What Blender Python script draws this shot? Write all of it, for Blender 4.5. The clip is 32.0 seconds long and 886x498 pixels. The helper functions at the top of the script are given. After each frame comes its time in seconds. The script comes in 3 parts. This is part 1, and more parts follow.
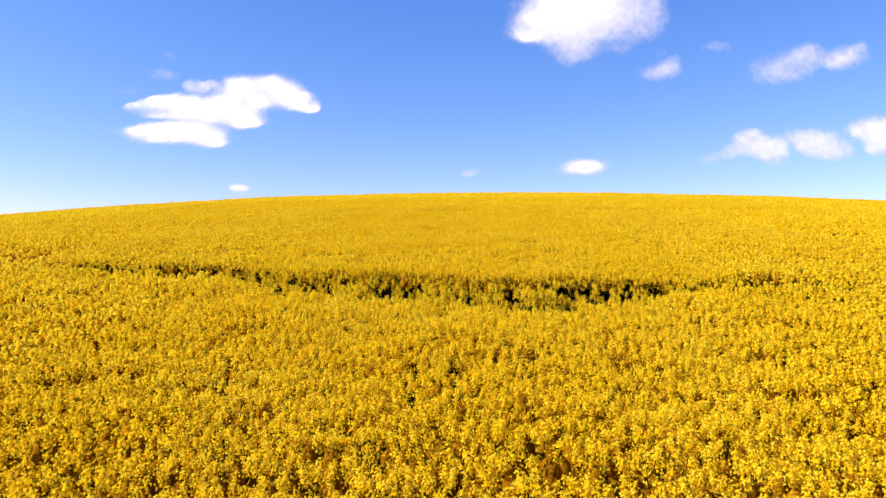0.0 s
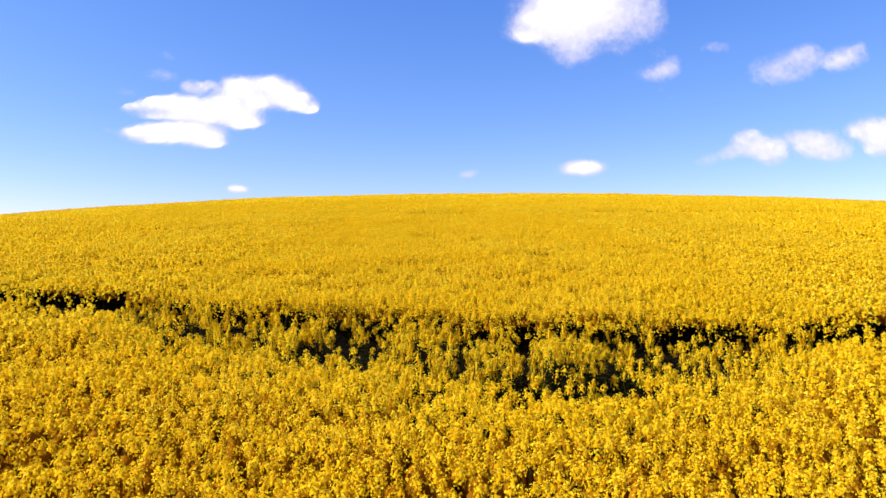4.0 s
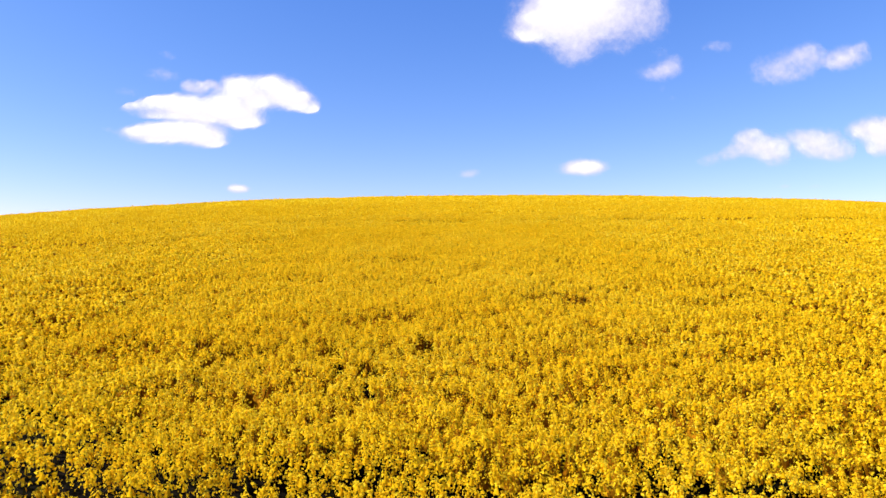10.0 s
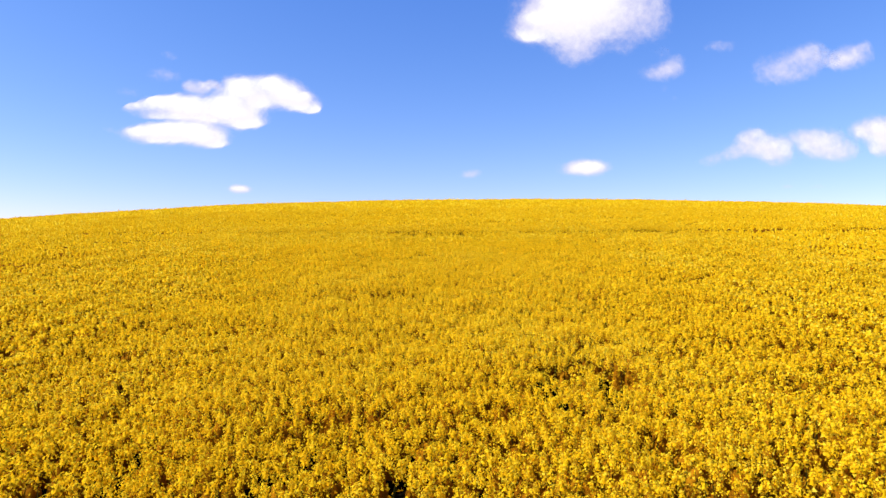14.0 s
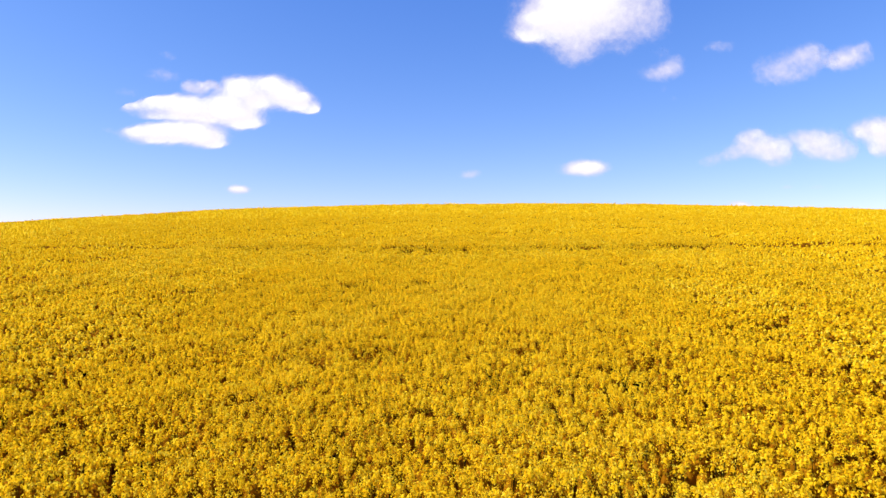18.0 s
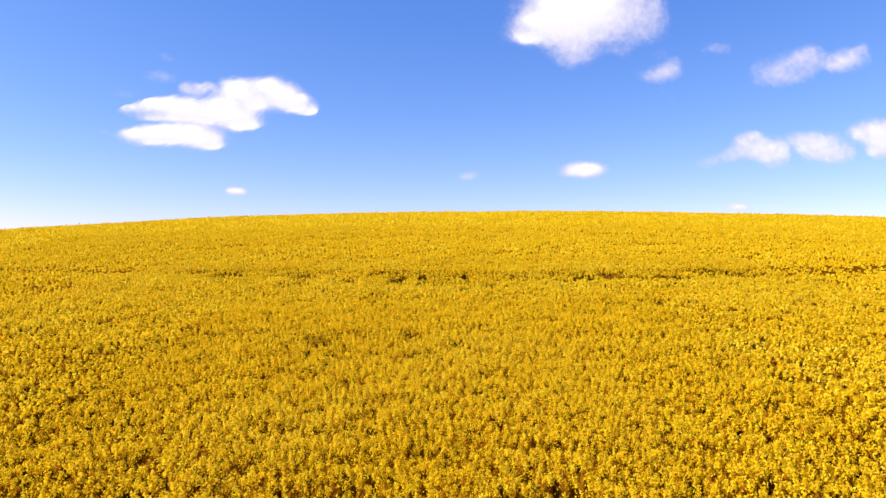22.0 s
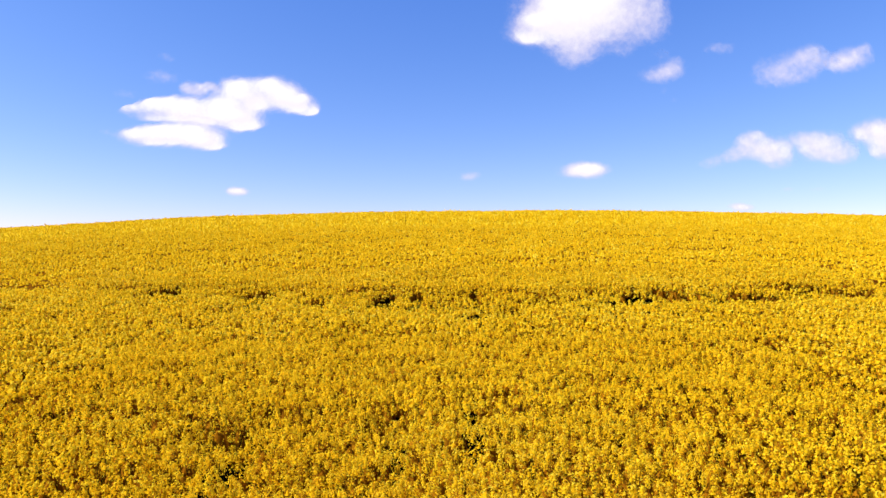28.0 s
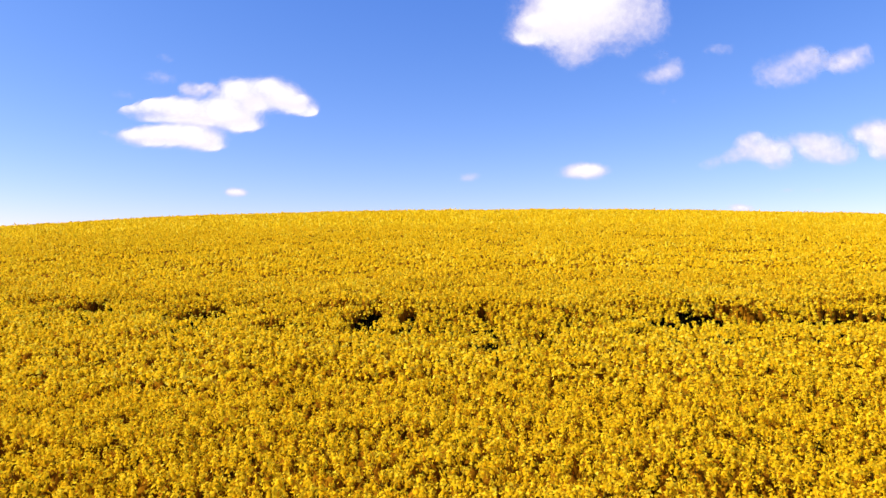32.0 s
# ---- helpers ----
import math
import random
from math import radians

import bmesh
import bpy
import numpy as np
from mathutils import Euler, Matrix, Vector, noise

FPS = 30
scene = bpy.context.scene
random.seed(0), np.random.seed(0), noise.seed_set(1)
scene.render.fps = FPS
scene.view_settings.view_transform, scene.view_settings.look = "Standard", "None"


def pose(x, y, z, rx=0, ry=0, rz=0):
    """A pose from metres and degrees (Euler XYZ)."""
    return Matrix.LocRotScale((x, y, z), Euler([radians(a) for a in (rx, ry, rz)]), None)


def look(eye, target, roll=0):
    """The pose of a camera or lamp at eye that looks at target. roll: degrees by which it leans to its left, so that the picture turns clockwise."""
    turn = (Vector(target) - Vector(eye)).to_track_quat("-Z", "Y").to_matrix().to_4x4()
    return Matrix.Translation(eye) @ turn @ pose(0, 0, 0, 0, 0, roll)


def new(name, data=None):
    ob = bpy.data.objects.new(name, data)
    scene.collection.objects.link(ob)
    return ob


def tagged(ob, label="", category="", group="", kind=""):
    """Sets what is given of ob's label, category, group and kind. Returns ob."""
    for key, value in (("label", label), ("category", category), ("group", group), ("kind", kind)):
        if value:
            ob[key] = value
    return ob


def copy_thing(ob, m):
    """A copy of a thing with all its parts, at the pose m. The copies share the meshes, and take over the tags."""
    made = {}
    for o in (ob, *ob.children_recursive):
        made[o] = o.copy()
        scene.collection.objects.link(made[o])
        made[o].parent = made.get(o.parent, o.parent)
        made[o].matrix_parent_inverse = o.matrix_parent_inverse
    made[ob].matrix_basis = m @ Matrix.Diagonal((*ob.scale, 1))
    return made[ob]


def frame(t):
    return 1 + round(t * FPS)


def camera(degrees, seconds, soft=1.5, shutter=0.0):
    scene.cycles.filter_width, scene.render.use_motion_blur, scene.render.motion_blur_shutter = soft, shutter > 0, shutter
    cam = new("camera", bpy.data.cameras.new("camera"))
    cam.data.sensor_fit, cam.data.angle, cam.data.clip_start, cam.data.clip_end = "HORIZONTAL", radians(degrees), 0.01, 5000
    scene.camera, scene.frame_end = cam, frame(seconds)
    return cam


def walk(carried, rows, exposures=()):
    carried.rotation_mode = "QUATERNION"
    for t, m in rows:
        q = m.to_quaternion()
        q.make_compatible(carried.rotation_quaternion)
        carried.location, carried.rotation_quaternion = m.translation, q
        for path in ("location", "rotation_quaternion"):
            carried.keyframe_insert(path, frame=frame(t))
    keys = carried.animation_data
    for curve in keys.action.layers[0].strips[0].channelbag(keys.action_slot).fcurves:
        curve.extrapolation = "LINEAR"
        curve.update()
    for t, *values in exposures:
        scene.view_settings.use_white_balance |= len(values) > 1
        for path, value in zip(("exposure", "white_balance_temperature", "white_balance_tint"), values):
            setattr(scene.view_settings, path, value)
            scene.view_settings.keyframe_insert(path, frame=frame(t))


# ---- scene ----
cam = camera(68.0, 32.0, soft=1.5)
PATH = [
    (0.0, pose(0.000, 0.000, 3.540, 90.005, 0, -0.005)),
    (1.0, pose(0.049, 1.186, 3.671, 90.025, 0, -0.015)),
    (2.0, pose(0.116, 2.333, 3.764, 90.044, 0, -0.030)),
    (3.0, pose(0.212, 3.479, 3.855, 90.059, 0, -0.060)),
    (3.5, pose(0.248, 4.048, 3.894, 90.069, 0, -0.085)),
    (5.5, pose(0.334, 6.379, 4.057, 90.089, 0, -0.105)),
    (6.0, pose(0.363, 6.943, 4.106, 90.104, 0, -0.110)),
    (7.0, pose(0.431, 7.991, 4.238, 90.094, 0, -0.121)),
    (8.0, pose(0.476, 8.935, 4.399, 90.064, 0, -0.116)),
    (9.0, pose(0.487, 9.889, 4.575, 90.049, 0, -0.096)),
    (10.0, pose(0.522, 10.807, 4.749, 90.044, 0, -0.020)),
    (11.0, pose(0.600, 11.724, 4.944, 90.039, 0, 0.076)),
    (12.0, pose(0.651, 12.635, 5.141, 90.039, 0, 0.121)),
    (13.0, pose(0.696, 13.544, 5.341, 90.049, 0, 0.127)),
    (14.0, pose(0.716, 14.394, 5.506, 90.059, 0, 0.131)),
    (14.5, pose(0.697, 14.831, 5.576, 90.064, 0, 0.136)),
    (16.5, pose(0.609, 16.724, 5.912, 90.069, 0, 0.141)),
    (17.0, pose(0.600, 17.207, 6.024, 90.074, 0, 0.126)),
    (18.0, pose(0.614, 18.186, 6.285, 90.084, 0, 0.061)),
    (19.0, pose(0.640, 19.185, 6.585, 90.134, 0, -0.040)),
    (20.0, pose(0.687, 20.194, 6.858, 90.195, 0, -0.100)),
    (21.0, pose(0.671, 21.255, 7.087, 90.225, 0, -0.110)),
    (22.0, pose(0.664, 22.339, 7.254, 90.225, 0, -0.105)),
    (23.0, pose(0.671, 23.417, 7.381, 90.220, 0, -0.050)),
    (24.0, pose(0.681, 24.447, 7.440, 90.199, 0, 0.025)),
    (25.0, pose(0.723, 25.473, 7.477, 90.184, 0, 0.056)),
    (25.5, pose(0.742, 25.998, 7.490, 90.190, 0, 0.046)),
    (27.5, pose(0.668, 28.144, 7.532, 90.220, 0, 0.031)),
    (28.0, pose(0.670, 28.690, 7.539, 90.255, 0, 0.011)),
    (29.0, pose(0.695, 29.819, 7.574, 90.320, 0, 0.007)),
    (30.0, pose(0.691, 30.943, 7.595, 90.350, 0, 0.002)),
    (31.0, pose(0.667, 32.056, 7.605, 90.350, 0, -0.013)),
    (32.0, pose(0.659, 33.120, 7.593, 90.350, 0, -0.044)),
]
walk(cam, PATH, [(0.0, 0.45, 6500, 9), (9.0, 0.44, 6500, 10), (12.0, 0.41, 6500, 10), (16.0, 0.40, 6500, 10), (32.0, 0.37, 6500, 13)])

# ---------- light ----------
SUN_ELEV, SUN_AZ = radians(38), radians(-100)   # azimuth from straight ahead, clockwise seen from above
world = bpy.data.worlds.new("sky")
scene.world = world
world.use_nodes = True
wn, wl = world.node_tree.nodes, world.node_tree.links
sky = wn.new("ShaderNodeTexSky")
sky.sky_type = "NISHITA"
sky.sun_disc = False
sky.sun_elevation = SUN_ELEV
sky.sun_rotation = SUN_AZ
sky.altitude = 200
sky.air_density = 0.9
sky.dust_density = 0.3
sky.ozone_density = 6.0
wn["Background"].inputs["Strength"].default_value = 0.178
vivid = wn.new("ShaderNodeHueSaturation")
vivid.inputs["Saturation"].default_value = 1.1
vivid.inputs["Hue"].default_value = 0.5
wl.new(sky.outputs["Color"], vivid.inputs["Color"])
air = wn.new("ShaderNodeVectorMath")       # a dry, slightly violet air with an even haze
air.operation = "MULTIPLY_ADD"
air.inputs[1].default_value = (0.96, 0.69, 0.54)
air.inputs[2].default_value = (-0.10, 0.14, 1.63)
wl.new(vivid.outputs["Color"], air.inputs[0])
wl.new(air.outputs[0], wn["Background"].inputs["Color"])

sun_dir = Vector((math.sin(SUN_AZ) * math.cos(SUN_ELEV), math.cos(SUN_AZ) * math.cos(SUN_ELEV), math.sin(SUN_ELEV)))
sun_data = bpy.data.lights.new("sun", "SUN")
sun_data.energy = 5.4
sun_data.angle = radians(0.53)
sun_data.color = (1.0, 0.953, 0.86)
sun = new("sun", sun_data)
sun.matrix_world = look(sun_dir * 100, (0, 0, 0))


# ---------- materials ----------
def material(name):
    m = bpy.data.materials.new(name)
    m.use_nodes = True
    m.node_tree.nodes.clear()
    return m, m.node_tree.nodes, m.node_tree.links


def ramp(nodes, stops):
    r = nodes.new("ShaderNodeValToRGB")
    while len(r.color_ramp.elements) < len(stops):
        r.color_ramp.elements.new(0.5)
    for e, (p, c) in zip(r.color_ramp.elements, stops):
        e.position, e.color = p, (*c, 1)
    return r


def plant_material(name, stops, translucent, rough):
    """Thin plant tissue: a rough surface that lets part of the light through, its tint varied piece by piece and in patches."""
    m, n, l = material(name)
    out = n.new("ShaderNodeOutputMaterial")
    geo = n.new("ShaderNodeNewGeometry")
    info = n.new("ShaderNodeObjectInfo")
    tex = n.new("ShaderNodeTexNoise")
    tex.inputs["Scale"].default_value = 0.35
    tex.inputs["Detail"].default_value = 4
    fine = n.new("ShaderNodeTexNoise")
    fine.inputs["Scale"].default_value = 160
    l.new(geo.outputs["Position"], tex.inputs["Vector"])
    l.new(geo.outputs["Position"], fine.inputs["Vector"])
    field = n.new("ShaderNodeMath")
    field.operation = "MULTIPLY"
    l.new(tex.outputs["Fac"], field.inputs[0])
    field.inputs[1].default_value = 0.35
    add = n.new("ShaderNodeMath")
    add.operation = "MULTIPLY_ADD"
    l.new(geo.outputs["Random Per Island"], add.inputs[0])
    add.inputs[1].default_value = 0.45
    l.new(field.outputs[0], add.inputs[2])
    add2 = n.new("ShaderNodeMath")
    add2.operation = "MULTIPLY_ADD"
    l.new(info.outputs["Random"], add2.inputs[0])
    add2.inputs[1].default_value = 0.12
    l.new(add.outputs[0], add2.inputs[2])
    add3 = n.new("ShaderNodeMath")
    add3.operation = "MULTIPLY_ADD"
    l.new(fine.outputs["Fac"], add3.inputs[0])
    add3.inputs[1].default_value = 0.2
    l.new(add2.outputs[0], add3.inputs[2])
    mp = n.new("ShaderNodeMapRange")
    mp.inputs["From Min"].default_value = 0.2
    mp.inputs["From Max"].default_value = 0.8
    l.new(add3.outputs[0], mp.inputs["Value"])
    r = ramp(n, stops)
    l.new(mp.outputs[0], r.inputs["Fac"])
    p = n.new("ShaderNodeBsdfPrincipled")
    p.inputs["Roughness"].default_value = rough
    p.inputs["Specular IOR Level"].default_value = 0.01
    l.new(r.outputs["Color"], p.inputs["Base Color"])
    crumple = n.new("ShaderNodeTexNoise")
    crumple.inputs["Scale"].default_value = 55
    crumple.inputs["Detail"].default_value = 3
    l.new(geo.outputs["Position"], crumple.inputs["Vector"])
    bump = n.new("ShaderNodeBump")
    bump.inputs["Strength"].default_value = 0.45
    bump.inputs["Distance"].default_value = 0.012
    l.new(crumple.outputs["Fac"], bump.inputs["Height"])
    l.new(bump.outputs[0], p.inputs["Normal"])
    tr = n.new("ShaderNodeBsdfTranslucent")
    l.new(r.outputs["Color"], tr.inputs["Color"])
    mix = n.new("ShaderNodeMixShader")
    mix.inputs["Fac"].default_value = translucent
    l.new(p.outputs[0], mix.inputs[1])
    l.new(tr.outputs[0], mix.inputs[2])
    l.new(mix.outputs[0], out.inputs["Surface"])
    return m


M_PETAL = plant_material("rape_petal", [(0.0, (0.89, 0.52, 0.004)), (0.45, (0.93, 0.615, 0.014)), (0.8, (0.95, 0.682, 0.022)), (1.0, (0.96, 0.75, 0.06))], 0.40, 0.55)
# petal yellow deepened, with the shade inside the flower heads in it
M_PETAL_SHADED = plant_material("rape_petal_shaded", [(0.0, (0.70, 0.38, 0.004)), (0.6, (0.78, 0.46, 0.005)), (1.0, (0.84, 0.54, 0.008))], 0.35, 0.6)
M_BUD = plant_material("rape_bud", [(0.0, (0.20, 0.18, 0.012)), (0.6, (0.34, 0.29, 0.018)), (1.0, (0.46, 0.37, 0.025))], 0.25, 0.5)
# stem colour darkened to include the shade low in the crop
M_STEM_SHADED = plant_material("rape_stem_shaded", [(0.0, (0.016, 0.016, 0.003)), (0.6, (0.028, 0.027, 0.005)), (1.0, (0.048, 0.044, 0.009))], 0.1, 0.45)
# leaf green taken down to near black: deep crop shade is in the colour
M_LEAF_SHADED = plant_material("rape_leaf_shaded", [(0.0, (0.007, 0.006, 0.0018)), (0.6, (0.013, 0.0125, 0.003)), (1.0, (0.027, 0.028, 0.006))], 0.10, 0.42)

# orange-brown shade between the flower heads, put into the colour
M_UNDER_SHADE = plant_material("rape_understory_shade", [(0.0, (0.17, 0.062, 0.002)), (0.6, (0.27, 0.105, 0.003)), (1.0, (0.38, 0.165, 0.005))], 0.15, 0.8)


def soil_material():
    m, n, l = material("field_soil_shaded")
    out = n.new("ShaderNodeOutputMaterial")
    geo = n.new("ShaderNodeNewGeometry")
    big = n.new("ShaderNodeTexNoise")
    big.inputs["Scale"].default_value = 0.8
    big.inputs["Detail"].default_value = 6
    small = n.new("ShaderNodeTexNoise")
    small.inputs["Scale"].default_value = 14
    small.inputs["Detail"].default_value = 8
    for t in (big, small):
        l.new(geo.outputs["Position"], t.inputs["Vector"])
    # well below bare earth: shade under the crop is mixed into these tones
    r1 = ramp(n, [(0.3, (0.006, 0.005, 0.003)), (0.55, (0.011, 0.008, 0.005)), (0.7, (0.007, 0.009, 0.003))])
    l.new(big.outputs["Fac"], r1.inputs["Fac"])
    r2 = ramp(n, [(0.35, (0.55, 0.55, 0.55)), (0.65, (1.25, 1.22, 1.15))])
    l.new(small.outputs["Fac"], r2.inputs["Fac"])
    mul = n.new("ShaderNodeMixRGB")
    mul.blend_type = "MULTIPLY"
    mul.inputs["Fac"].default_value = 1
    l.new(r1.outputs["Color"], mul.inputs["Color1"])
    l.new(r2.outputs["Color"], mul.inputs["Color2"])
    bump = n.new("ShaderNodeBump")
    bump.inputs["Distance"].default_value = 0.04
    l.new(small.outputs["Fac"], bump.inputs["Height"])
    p = n.new("ShaderNodeBsdfPrincipled")
    p.inputs["Roughness"].default_value = 0.95
    p.inputs["Specular IOR Level"].default_value = 0.03
    l.new(mul.outputs[0], p.inputs["Base Color"])
    l.new(bump.outputs[0], p.inputs["Normal"])
    l.new(p.outputs[0], out.inputs["Surface"])
    return m


M_SOIL = soil_material()


def cloud_material():
    """Cloud far away, its sunlight put in as emission: white where it is thick, thinning out to pale lavender wisps at
    its rim.
    """
    m, n, l = material("cloud_vapour")
    out = n.new("ShaderNodeOutputMaterial")
    att = n.new("ShaderNodeAttribute")
    att.attribute_name = "thickness"
    geo = n.new("ShaderNodeNewGeometry")
    tex = n.new("ShaderNodeTexNoise")
    tex.inputs["Scale"].default_value = 0.045
    tex.inputs["Detail"].default_value = 6
    tex.inputs["Roughness"].default_value = 0.6
    l.new(geo.outputs["Position"], tex.inputs["Vector"])
    a = n.new("ShaderNodeMath")
    a.operation = "MULTIPLY_ADD"
    l.new(tex.outputs["Fac"], a.inputs[0])
    a.inputs[1].default_value = 0.40
    a.inputs[2].default_value = -0.20
    b = n.new("ShaderNodeMath")
    b.operation = "ADD"
    l.new(a.outputs[0], b.inputs[0])
    l.new(att.outputs["Fac"], b.inputs[1])
    mp = n.new("ShaderNodeMapRange")
    mp.interpolation_type = "SMOOTHSTEP"
    mp.inputs["From Min"].default_value = 0.06
    mp.inputs["From Max"].default_value = 1.02
    l.new(b.outputs[0], mp.inputs["Value"])
    rim = n.new("ShaderNodeMath")
    rim.operation = "MULTIPLY"
    l.new(mp.outputs[0], rim.inputs[0])
    veil = n.new("ShaderNodeMapRange")
    veil.inputs["From Min"].default_value = 0.02
    veil.inputs["From Max"].default_value = 0.16
    l.new(att.outputs["Fac"], veil.inputs["Value"])
    l.new(veil.outputs[0], rim.inputs[1])
    r = ramp(n, [(0.0, (0.80, 0.72, 0.93)), (0.5, (0.90, 0.84, 0.97)), (0.9, (1.0, 0.985, 1.0))])
    l.new(rim.outputs[0], r.inputs["Fac"])
    # own glow in place of sunlight on the cloud
    em = n.new("ShaderNodeEmission")
    em.inputs["Strength"].default_value = 0.80
    l.new(r.outputs["Color"], em.inputs["Color"])
    clear = n.new("ShaderNodeBsdfTransparent")
    mix = n.new("ShaderNodeMixShader")
    l.new(rim.outputs[0], mix.inputs["Fac"])
    l.new(clear.outputs[0], mix.inputs[1])
    l.new(em.outputs[0], mix.inputs[2])
    l.new(mix.outputs[0], out.inputs["Surface"])
    return m


M_CLOUD = cloud_material()

# ---------- the hill ----------
CROP = 1.25                       # height of the crop above the soil
_yy = np.arange(-60.0, 260.0, 0.5)


def _slope(y):
    """Rise of the hill per metre along its middle."""
    s = np.interp(y, [-40, -20, 0, 20, 36, 50, 70, 90], [0.03, 0.08, 0.114, 0.112, 0.108, 0.103, 0.111, 0.117])
    return s - 0.0105 * np.clip(y - 91, 0, 26)


_zz = np.concatenate([[0], np.cumsum(_slope(_yy[:-1] + 0.25) * 0.5)])
_zz -= np.interp(0.0, _yy, _zz)


def hill(x, y):
    """Height of the soil."""
    x, y = np.asarray(x, float), np.asarray(y, float)
    d = x - 13.8
    k = np.where(d < 0, 0.000505 + 0.00007 * np.clip((-d - 20) / 30, 0, 1), 0.00041)
    lim = 130.0
    across = k * np.where(np.abs(d) < lim, d * d, lim * lim + 2 * lim * 40 * (1 - np.exp(-np.maximum(np.abs(d) - lim, 0) / 40)))
    return np.interp(y, _yy, _zz) - across + 0.000496 * 13.8 ** 2 - 0.0028 * np.clip(x, -60, 60)


def grid_noise(cell, seed):
    """Smooth value noise on a plan grid, -1 to 1."""
    g = np.random.RandomState(seed).uniform(-1, 1, (256, 256))

    def f(x, y):
        u, v = np.asarray(x) / cell + 1000, np.asarray(y) / cell + 1000
        i, j = np.floor(u).astype(int), np.floor(v).astype(int)
        a, b = u - i, v - j
        a, b = a * a * (3 - 2 * a), b * b * (3 - 2 * b)
        i0, i1, j0, j1 = i % 256, (i + 1) % 256, j % 256, (j + 1) % 256
        return g[i0, j0] * (1 - a) * (1 - b) + g[i1, j0] * a * (1 - b) + g[i0, j1] * (1 - a) * b + g[i1, j1] * a * b
    return f


n_small, n_mid, n_big = grid_noise(0.45, 1), grid_noise(1.6, 2), grid_noise(6.5, 3)
n_gap, n_clump = grid_noise(0.55, 4), grid_noise(0.21, 6)


def canopy(x, y):
    """Height of the crop's top."""
    return hill(x, y) + CROP + 0.05 * n_small(x, y) + 0.06 * n_mid(x, y) + 0.06 * n_big(x, y)


# wheelings left by the sprayer: where the crop stands thin
def wheel_a(x):
    far = np.interp(x, [-12, -7.9, -6, -4, -2.7, -1.3, 0, 1.1, 2.7, 3.7, 6, 12], [20.2, 18.6, 17.8, 16.6, 16.0, 15.6, 15.15, 14.95, 14.7, 14.6, 14.6, 14.2])
    near = np.interp(x, [-12, -7.9, -5.9, -3.9, -2.4, -1.4, -0.5, 0.4, 1.3, 2.2, 3.0, 4.0, 4.8, 6.0, 12], [18.5, 16.9, 16.0, 14.3, 13.1, 12.7, 12.0, 11.3, 11.1, 11.6, 11.9, 12.1, 12.6, 13.2, 13.2])
    return near + 0.4 * n_gap(x * 0.5, 9.0), far + 0.35 * n_gap(x * 0.6, 3.0)


def wheel_b(x):
    far = np.interp(x, [-30, -11.4, -6.4, -1.2, 3.5, 7.6, 11.5, 30], [54.5, 50.6, 49.6, 48.6, 48.1, 48.4, 48.8, 51.5])
    near = np.interp(x, [-30, -9.1, -4.5, -2.1, 1.5, 4.2, 6.4, 8.4, 30], [53.2, 48.6, 46.4, 45.0, 44.5, 44.5, 45.0, 45.2, 49.6])
    return near, far


def in_wheel_b(x, y):
    near, far = wheel_b(x)
    return np.clip((y - near) / 0.5, 0, 1) * np.clip((far - y) / 0.25, 0, 1)


THIN_SPOTS = (  # place, half width, half depth, how bare
    (2.6, 23.3, 0.8, 0.5, 0.4), (3.9, 28.7, 0.6, 0.5, 0.5), (1.9, 29.8, 0.4, 0.4, 0.6), (-0.7, 29.6, 0.4, 0.4, 0.6), (-1.5, 29.3, 0.3, 0.3, 0.6),
    (1.2, 37.4, 0.5, 0.4, 0.4), (-1.9, 36.8, 0.4, 0.4, 0.4), (-3.8, 39.5, 0.35, 0.3, 0.7), (-1.0, 19.6, 1.8, 0.5, 0.3), (3.0, 24.9, 0.4, 0.3, 0.7),
    (-2.6, 7.8, 0.25, 0.25, 0.6), (3.3, 11.9, 0.7, 0.4, 0.5),
)
POCKETS = (  # small openings in the standing crop, down to the stalks: place, half width, half depth
    (0.3, 19.9, 0.14, 0.3), (-1.1, 19.8, 0.15, 0.3), (-2.8, 20.0, 0.18, 0.3), (-0.4, 18.7, 0.13, 0.28), (2.3, 23.3, 0.22, 0.4), (3.1, 23.3, 0.18, 0.3),
    (3.9, 28.7, 0.22, 0.35), (1.5, 28.8, 0.13, 0.25), (7.6, 36.6, 0.3, 0.3), (1.1, 37.4, 0.16, 0.3), (-1.9, 36.8, 0.18, 0.3), (0.2, 7.9, 0.12, 0.25),
    (1.1, 8.4, 0.12, 0.25), (3.0, 11.8, 0.22, 0.35), (3.8, 12.1, 0.2, 0.3), (-0.4, 8.2, 0.12, 0.2),
)


